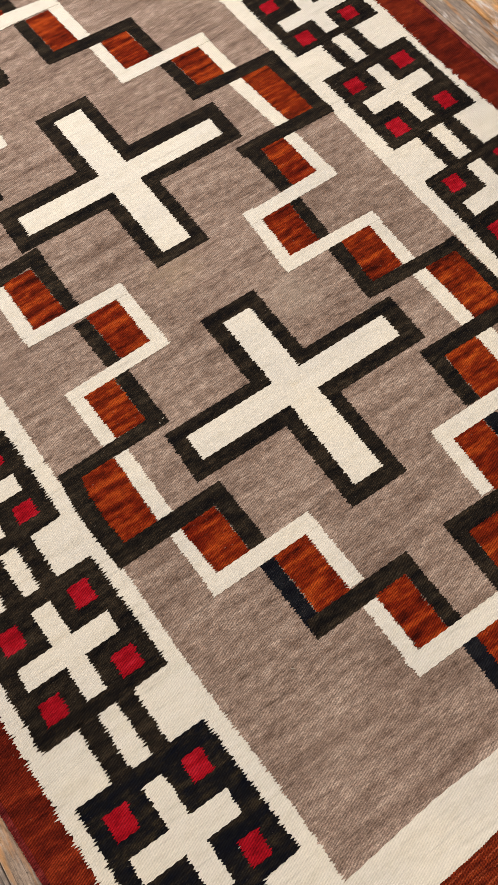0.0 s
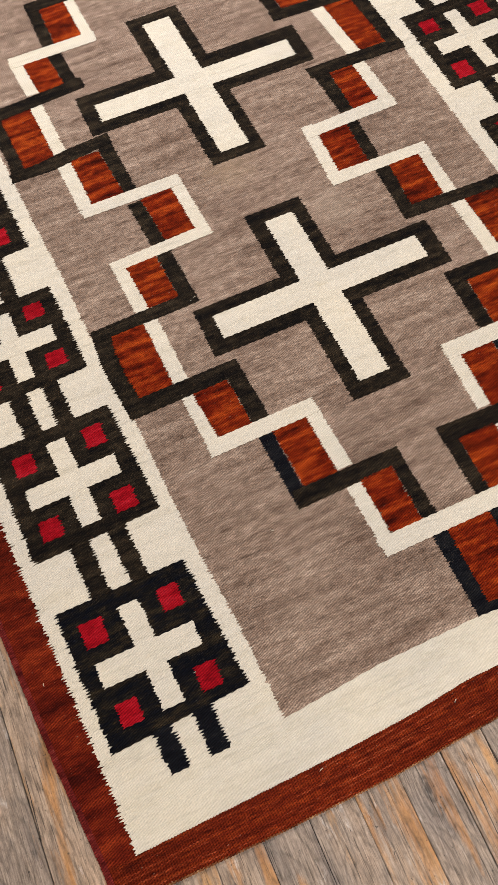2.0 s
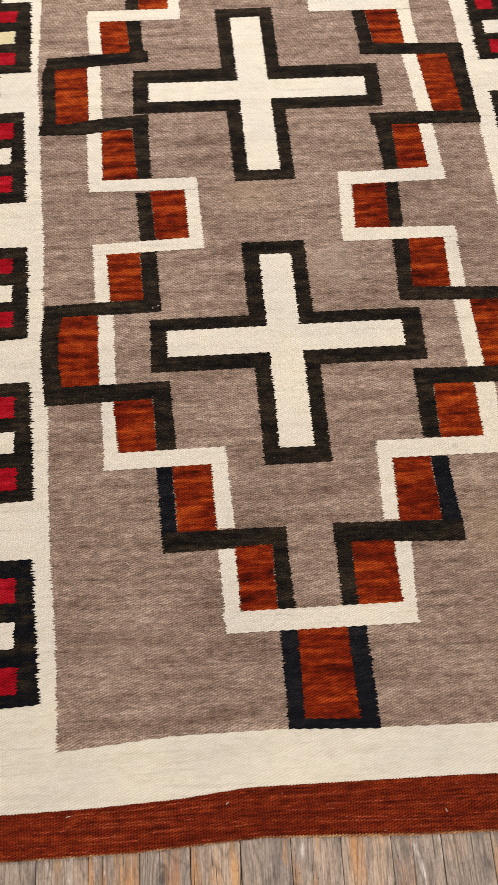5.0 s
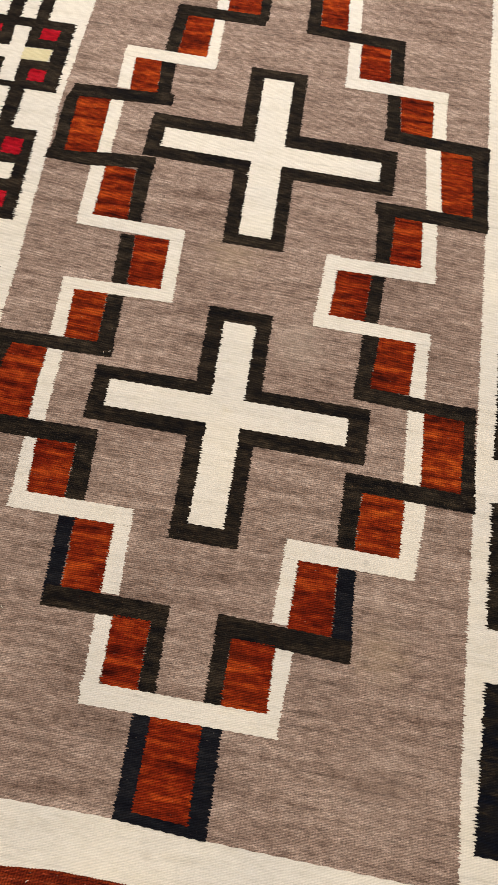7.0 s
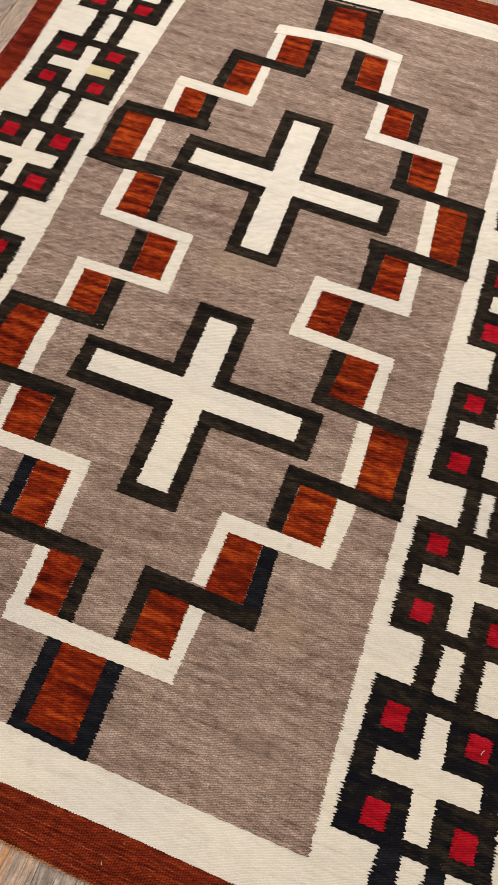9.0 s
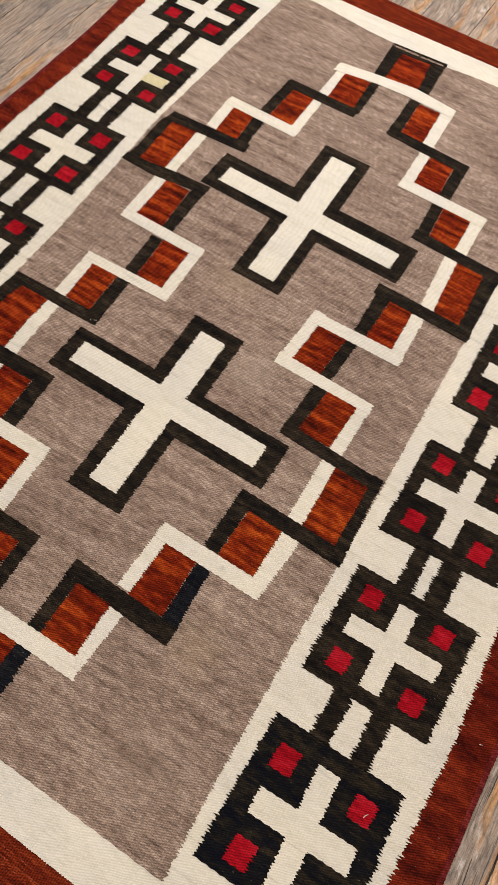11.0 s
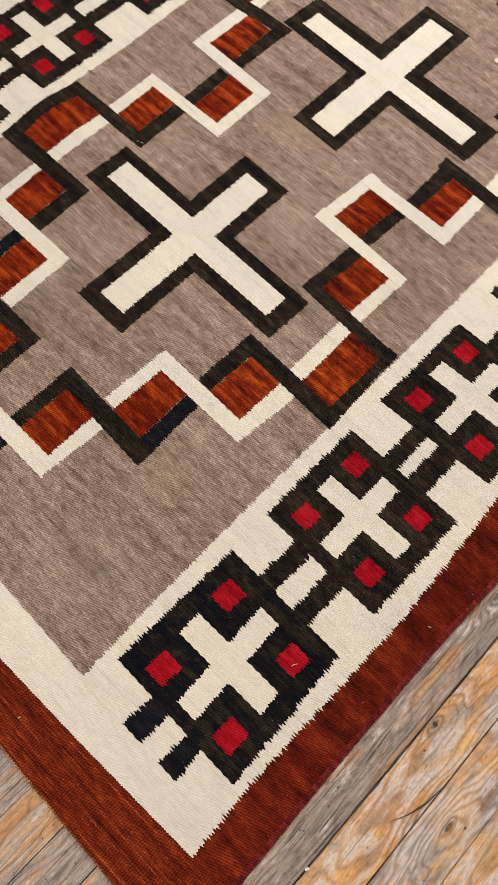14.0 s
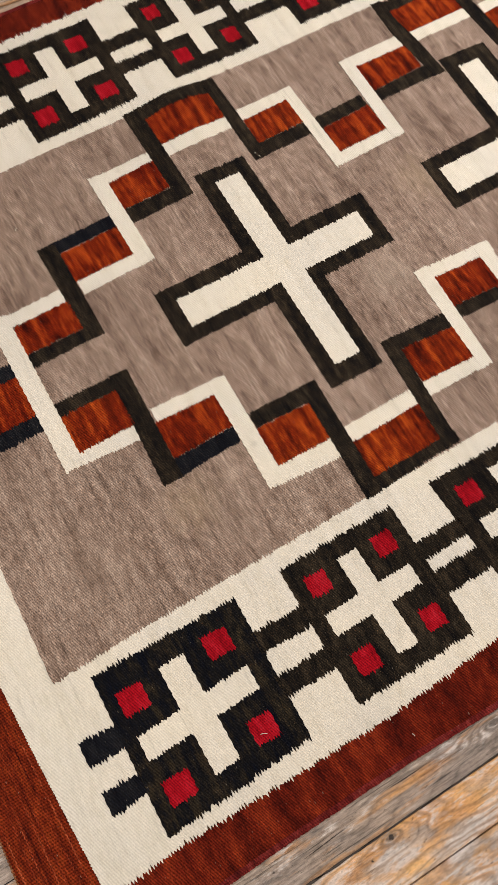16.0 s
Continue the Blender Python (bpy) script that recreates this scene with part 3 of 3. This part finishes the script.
# ---- the side panels: blocks with a small cream cross and four crimson squares, joined by two bars ----
def panel_block(left, right, near, far, upright, span, bar, level, squares, mixed=False):
    """left, right: x of the sides at the near and far ends; near, far: y of the ends at left and right.
    upright, span: the cross's middle in x and its reach in y; bar, level: the bar's reach in x and its middle in y; squares: their centres."""
    block = woven("panel_block", MIXED if mixed else BLACK, rug, left, right, near, far, 2, 0.0040, label="black block of the side panel")
    w, h = 0.077 * (right[0] - left[0]), 0.087 * (far[0] - near[0])
    woven("small_cross", CREAM, block, (upright[0] - w, upright[1] - w), (upright[0] + w, upright[1] + w), *span, 3, label="small cream cross")
    woven("small_cross_bar", CREAM, block, *bar, (level[0] - h, level[1] - h), (level[0] + h, level[1] + h), 3.3)
    for x, y in squares:
        u, v = chance.uniform(0.0215, 0.0245), chance.uniform(0.0225, 0.0265) * (far[0] - near[0]) / 0.29
        lean = 0.02 * v * (1 if x < 0 else -1)
        woven("crimson_square", CRIMSON, block, (x - u + lean, x - u - lean), (x + u + lean, x + u - lean), y - v, y + v, 3, 0.0030, 0.0012)


def panel_bars(near, far, *sides, blue=False):
    for a, b in sides:
        woven("panel_bar", NAVY if blue else BLACK, rug, a, b, near - 0.006, far + 0.006, 2, 0.0038)


# along the left side of the field
panel_block((-0.821, -0.836), (-0.530, -0.556), (-0.776, -0.763), (-0.480, -0.479), (-0.679, -0.693), (-0.741, -0.517), (-0.794, -0.584), (-0.631, -0.630),
            ((-0.776, -0.546), (-0.609, -0.541), (-0.597, -0.716), (-0.763, -0.717)), True)
panel_block((-0.842, -0.856), (-0.558, -0.576), (-0.364, -0.354), (-0.080, -0.079), (-0.702, -0.713), (-0.327, -0.114), (-0.811, -0.604), (-0.224, -0.221),
            ((-0.794, -0.142), (-0.630, -0.138), (-0.620, -0.304), (-0.786, -0.304)))
panel_block((-0.857, -0.866), (-0.584, -0.597), (0.022, 0.031), (0.278, 0.280), (-0.724, -0.730), (0.058, 0.249), (-0.830, -0.626), (0.150, 0.152),
            ((-0.815, 0.225), (-0.652, 0.228), (-0.644, 0.083), (-0.807, 0.077)))
panel_block((-0.874, -0.882), (-0.606, -0.624), (0.400, 0.412), (0.690, 0.697), (-0.739, -0.749), (0.438, 0.654), (-0.844, -0.651), (0.546, 0.556),
            ((-0.829, 0.630), (-0.672, 0.636), (-0.668, 0.468), (-0.825, 0.461)))
panel_block((-0.891, -0.898), (-0.611, -0.622), (0.829, 0.831), (1.083, 1.087), (-0.753, -0.761), (0.849, 1.051), (-0.859, -0.659), (0.949, 0.957),
            ((-0.842, 1.026), (-0.682, 1.033), (-0.677, 0.881), (-0.836, 0.878)))
panel_block((-0.900, -0.903), (-0.627, -0.630), (1.220, 1.226), (1.480, 1.482), (-0.766, -0.770), (1.250, 1.448), (-0.869, -0.663), (1.345, 1.352),
            ((-0.848, 1.425), (-0.688, 1.428), (-0.695, 1.280), (-0.846, 1.276)))
panel_bars(-0.848, -0.770, ((-0.731, -0.737), (-0.691, -0.700)), ((-0.648, -0.653), (-0.608, -0.614)), blue=True)
panel_bars(-0.480, -0.360, ((-0.757, -0.764), (-0.716, -0.722)), ((-0.670, -0.679), (-0.631, -0.640)))
panel_bars(-0.080, 0.027, ((-0.772, -0.779), (-0.731, -0.738)), ((-0.693, -0.698), (-0.655, -0.662)))
panel_bars(0.279, 0.406, ((-0.793, -0.797), (-0.756, -0.760)), ((-0.712, -0.716), (-0.673, -0.678)))
panel_bars(0.694, 0.830, ((-0.809, -0.814), (-0.768, -0.775)), ((-0.729, -0.733), (-0.691, -0.695)))
panel_bars(1.084, 1.223, ((-0.818, -0.822), (-0.780, -0.784)), ((-0.736, -0.740), (-0.700, -0.704)))
panel_bars(1.481, 1.550, ((-0.815, -0.815), (-0.778, -0.778)), ((-0.735, -0.735), (-0.698, -0.698)))
woven("yellowed_arm", YELLOWED, rug, -0.735, -0.661, (0.931, 0.935), (0.974, 0.978), 4.2, label="yellowed patch of a small cross")

# along the right side of the field
panel_block((0.601, 0.603), (0.912, 0.897), (-0.784, -0.786), (-0.478, -0.479), (0.761, 0.749), (-0.758, -0.519), (0.647, 0.863), (-0.641, -0.638),
            ((0.663, -0.548), (0.673, -0.734), (0.839, -0.548), (0.849, -0.730)), True)
panel_block((0.601, 0.599), (0.895, 0.893), (-0.373, -0.370), (-0.103, -0.098), (0.743, 0.739), (-0.340, -0.135), (0.638, 0.855), (-0.237, -0.229),
            ((0.658, -0.157), (0.661, -0.318), (0.829, -0.153), (0.833, -0.313)))
panel_block((0.598, 0.596), (0.888, 0.884), (-0.004, 0.017), (0.281, 0.292), (0.737, 0.736), (0.045, 0.258), (0.632, 0.846), (0.150, 0.163),
            ((0.655, 0.233), (0.656, 0.061), (0.823, 0.236), (0.822, 0.071)))
panel_block((0.597, 0.592), (0.872, 0.868), (0.403, 0.408), (0.704, 0.706), (0.735, 0.729), (0.438, 0.667), (0.630, 0.834), (0.553, 0.561),
            ((0.648, 0.639), (0.652, 0.459), (0.811, 0.642), (0.814, 0.462)))
panel_block((0.584, 0.580), (0.866, 0.862), (0.814, 0.818), (1.085, 1.088), (0.724, 0.720), (0.841, 1.050), (0.615, 0.828), (0.929, 0.935),
            ((0.630, 1.017), (0.643, 0.859), (0.790, 1.022), (0.799, 0.868)))
panel_block((0.582, 0.580), (0.860, 0.856), (1.200, 1.204), (1.480, 1.482), (0.720, 0.718), (1.232, 1.446), (0.614, 0.824), (1.335, 1.341),
            ((0.636, 1.418), (0.638, 1.260), (0.798, 1.424), (0.800, 1.264)))
panel_bars(-0.849, -0.785, ((0.691, 0.698), (0.742, 0.742)), ((0.788, 0.792), (0.833, 0.829)), blue=True)
panel_bars(-0.479, -0.371, ((0.680, 0.681), (0.723, 0.724)), ((0.773, 0.772), (0.815, 0.814)))
panel_bars(-0.101, 0.005, ((0.689, 0.687), (0.728, 0.726)), ((0.756, 0.757), (0.808, 0.805)))
panel_bars(0.284, 0.405, ((0.674, 0.674), (0.713, 0.710)), ((0.757, 0.755), (0.799, 0.794)))
panel_bars(0.705, 0.815, ((0.666, 0.662), (0.703, 0.698)), ((0.745, 0.740), (0.784, 0.778)))
panel_bars(1.086, 1.202, ((0.660, 0.660), (0.698, 0.698)), ((0.742, 0.742), (0.780, 0.780)))
panel_bars(1.481, 1.550, ((0.660, 0.660), (0.696, 0.696)), ((0.742, 0.742), (0.778, 0.778)))


# ---- loose ends: short pale fibres caught in the weave ----
def loose_thread(x, y, turn, length, level=4):
    verts, faces = [], []
    for k in range(5):
        f = k / 4 - 0.5
        px, py = length * f, length * 0.35 * (0.25 - f * f)
        r = 0.0007 * (1.0 - 1.2 * f * f)
        cx, cy = x + px * math.cos(turn) - py * math.sin(turn), y + px * math.sin(turn) + py * math.cos(turn)
        z = TOP + swell(x, y) + level * 0.00045 + 0.0006
        for a in range(4):
            verts.append((cx - r * math.sin(turn) * math.cos(a * math.pi / 2), cy + r * math.cos(turn) * math.cos(a * math.pi / 2), z + r * math.sin(a * math.pi / 2)))
    for k in range(4):
        for a in range(4):
            faces.append((k * 4 + a, k * 4 + (a + 1) % 4, k * 4 + 4 + (a + 1) % 4, k * 4 + 4 + a))
    faces += [(3, 2, 1, 0), (16, 17, 18, 19)]
    mesh = bpy.data.meshes.new("loose_thread")
    mesh.from_pydata(verts, [], faces)
    mesh.materials.append(CREAM)
    ob = new("loose_thread", mesh)
    ob.parent = rug


for x, y, turn, length in ((0.848, -0.553, 1.1, 0.013), (-0.288, 0.100, 0.4, 0.006), (-0.30, 0.095, 1.9, 0.004), (0.03, -0.12, 0.8, 0.006),
                           (-0.47, -0.96, 0.3, 0.009), (-0.18, -0.955, 0.7, 0.007), (0.22, -0.99, 2.0, 0.006), (0.55, -0.98, 1.2, 0.006),
                           (-0.90, -0.60, 1.5, 0.006), (0.99, -0.31, 0.4, 0.007), (-0.62, -0.70, 0.2, 0.005), (-0.36, -0.50, 2.4, 0.008)):
    loose_thread(x, y, turn, length)


# ---- the floor boards, laid along y ----
DARK = material("dark_gap")
DARK[3].inputs["Base Color"].default_value = (0.012, 0.010, 0.008, 1)
DARK[3].inputs["Roughness"].default_value = 0.9
SPLIT = material("weathered_split")
SPLIT[3].inputs["Base Color"].default_value = (0.050, 0.040, 0.034, 1)
SPLIT[3].inputs["Roughness"].default_value = 0.9
floor = setting("floor", box_mesh("floor", X0, X1, Y0, Y1, -0.05, -0.012), DARK[0], "worn grey and orange pine board floor", "floor")
seams = [-0.434 + 0.09116 * k for k in range(10)]
while seams[-1] < 1.05:
    seams.append(seams[-1] + 0.08945)
while seams[-1] < X1:
    seams.append(seams[-1] + 0.0955)
while seams[0] > X0:
    seams.insert(0, seams[0] - 0.0935)
rng = random.Random(4)
for a, b in zip(seams, seams[1:]):
    a, b = max(a, X0), min(b, X1)
    if b - a < 0.02:
        continue
    gap, drop = 0.0004 + 0.0009 * rng.random() ** 2, 0.0016 * rng.random()
    if abs(a - 1.102) < 0.02:
        gap = 0.0021
    mesh = box_mesh("board", a + gap, b - gap, Y0, Y1, -0.02, -drop, 0.0011)
    mesh.materials.append(BARE_WOOD if a > 1.07 else WOOD)
    board = new("board", mesh)
    board.parent = floor


# ---- small marks on the boards ----
def sliver(name, mat, x, y, turn, length, wide, high, label, bow=0.0):
    """A thin ragged lens of splinter, split or paint lying on the boards; bow: how far its middle swings aside."""
    rng2 = random.Random(int(1000 * (x + 3) + 100 * length))
    n = 11
    ring = []
    for k in range(2 * n):
        f = k / n if k < n else (2 * n - k) / n
        half = wide / 2 * math.sin(math.pi * min(max(f, 0.04), 0.96)) ** 0.7 * rng2.uniform(0.5, 1.3) * (1 if k < n else -1) + bow * 4 * f * (1 - f)
        u = length * (f - 0.5)
        ring.append((x + u * math.cos(turn) - half * math.sin(turn), y + u * math.sin(turn) + half * math.cos(turn)))
    m = len(ring)
    verts = [(px, py, high) for px, py in ring] + [(px, py, -0.004) for px, py in ring]
    faces = [(k, 2 * n - k, 2 * n - 1 - k, k + 1) for k in range(1, n - 1)] + [(0, 2 * n - 1, 1), (n - 1, n + 1, n)]
    faces = [f[::-1] for f in faces] + [(k, (k + 1) % m, m + (k + 1) % m, m + k) for k in range(m)]
    mesh = bpy.data.meshes.new(name)
    mesh.from_pydata(verts, [], faces)
    mesh.materials.append(mat)
    ob = new(name, mesh)
    ob.parent = floor
    ob["label"] = label


sliver("gouge", SPLIT[0], 1.1795, -0.570, 1.30, 0.108, 0.0030, 0.0004, "dark curved gouge in a floor board", -0.007)
sliver("nail_hole", SPLIT[0], 1.115, -0.441, 0.3, 0.010, 0.009, 0.0005, "dark nail hole in a floor board")
sliver("nail_hole", SPLIT[0], 1.130, -0.492, 0.3, 0.004, 0.003, 0.0005, "dark nail hole in a floor board")
sliver("nail_hole", SPLIT[0], 1.268, -0.541, 0.9, 0.005, 0.004, 0.0005, "dark nail hole in a floor board")
sliver("paint_chip", CEILING, 1.103, -0.791, 1.1, 0.010, 0.006, 0.0012, "small white paint chip on the seam")
for y, long, wide in ((-0.74, 0.15, 0.0030), (-0.63, 0.13, 0.0050), (-0.54, 0.12, 0.0042), (-0.43, 0.17, 0.0028), (-0.27, 0.20, 0.0026)):
    sliver("crack", SPLIT[0], 1.1022, y, 1.57 + 0.02 * math.sin(40 * y), long, wide, 0.0003, "ragged dark split along the seam")
for x, y, long in ((-0.245, -1.10, 0.11), (-0.222, -1.14, 0.16), (-0.205, -1.09, 0.09), (-0.165, -1.12, 0.14), (1.062, -0.55, 0.09), (1.078, -0.70, 0.07), (1.046, -0.36, 0.06), (-0.99, -0.80, 0.12)):
    sliver("crack", SPLIT[0], x, y, 1.57 + 0.05 * math.sin(90 * x), long, 0.0016, 0.0003, "thin drying crack along the grain of a board")
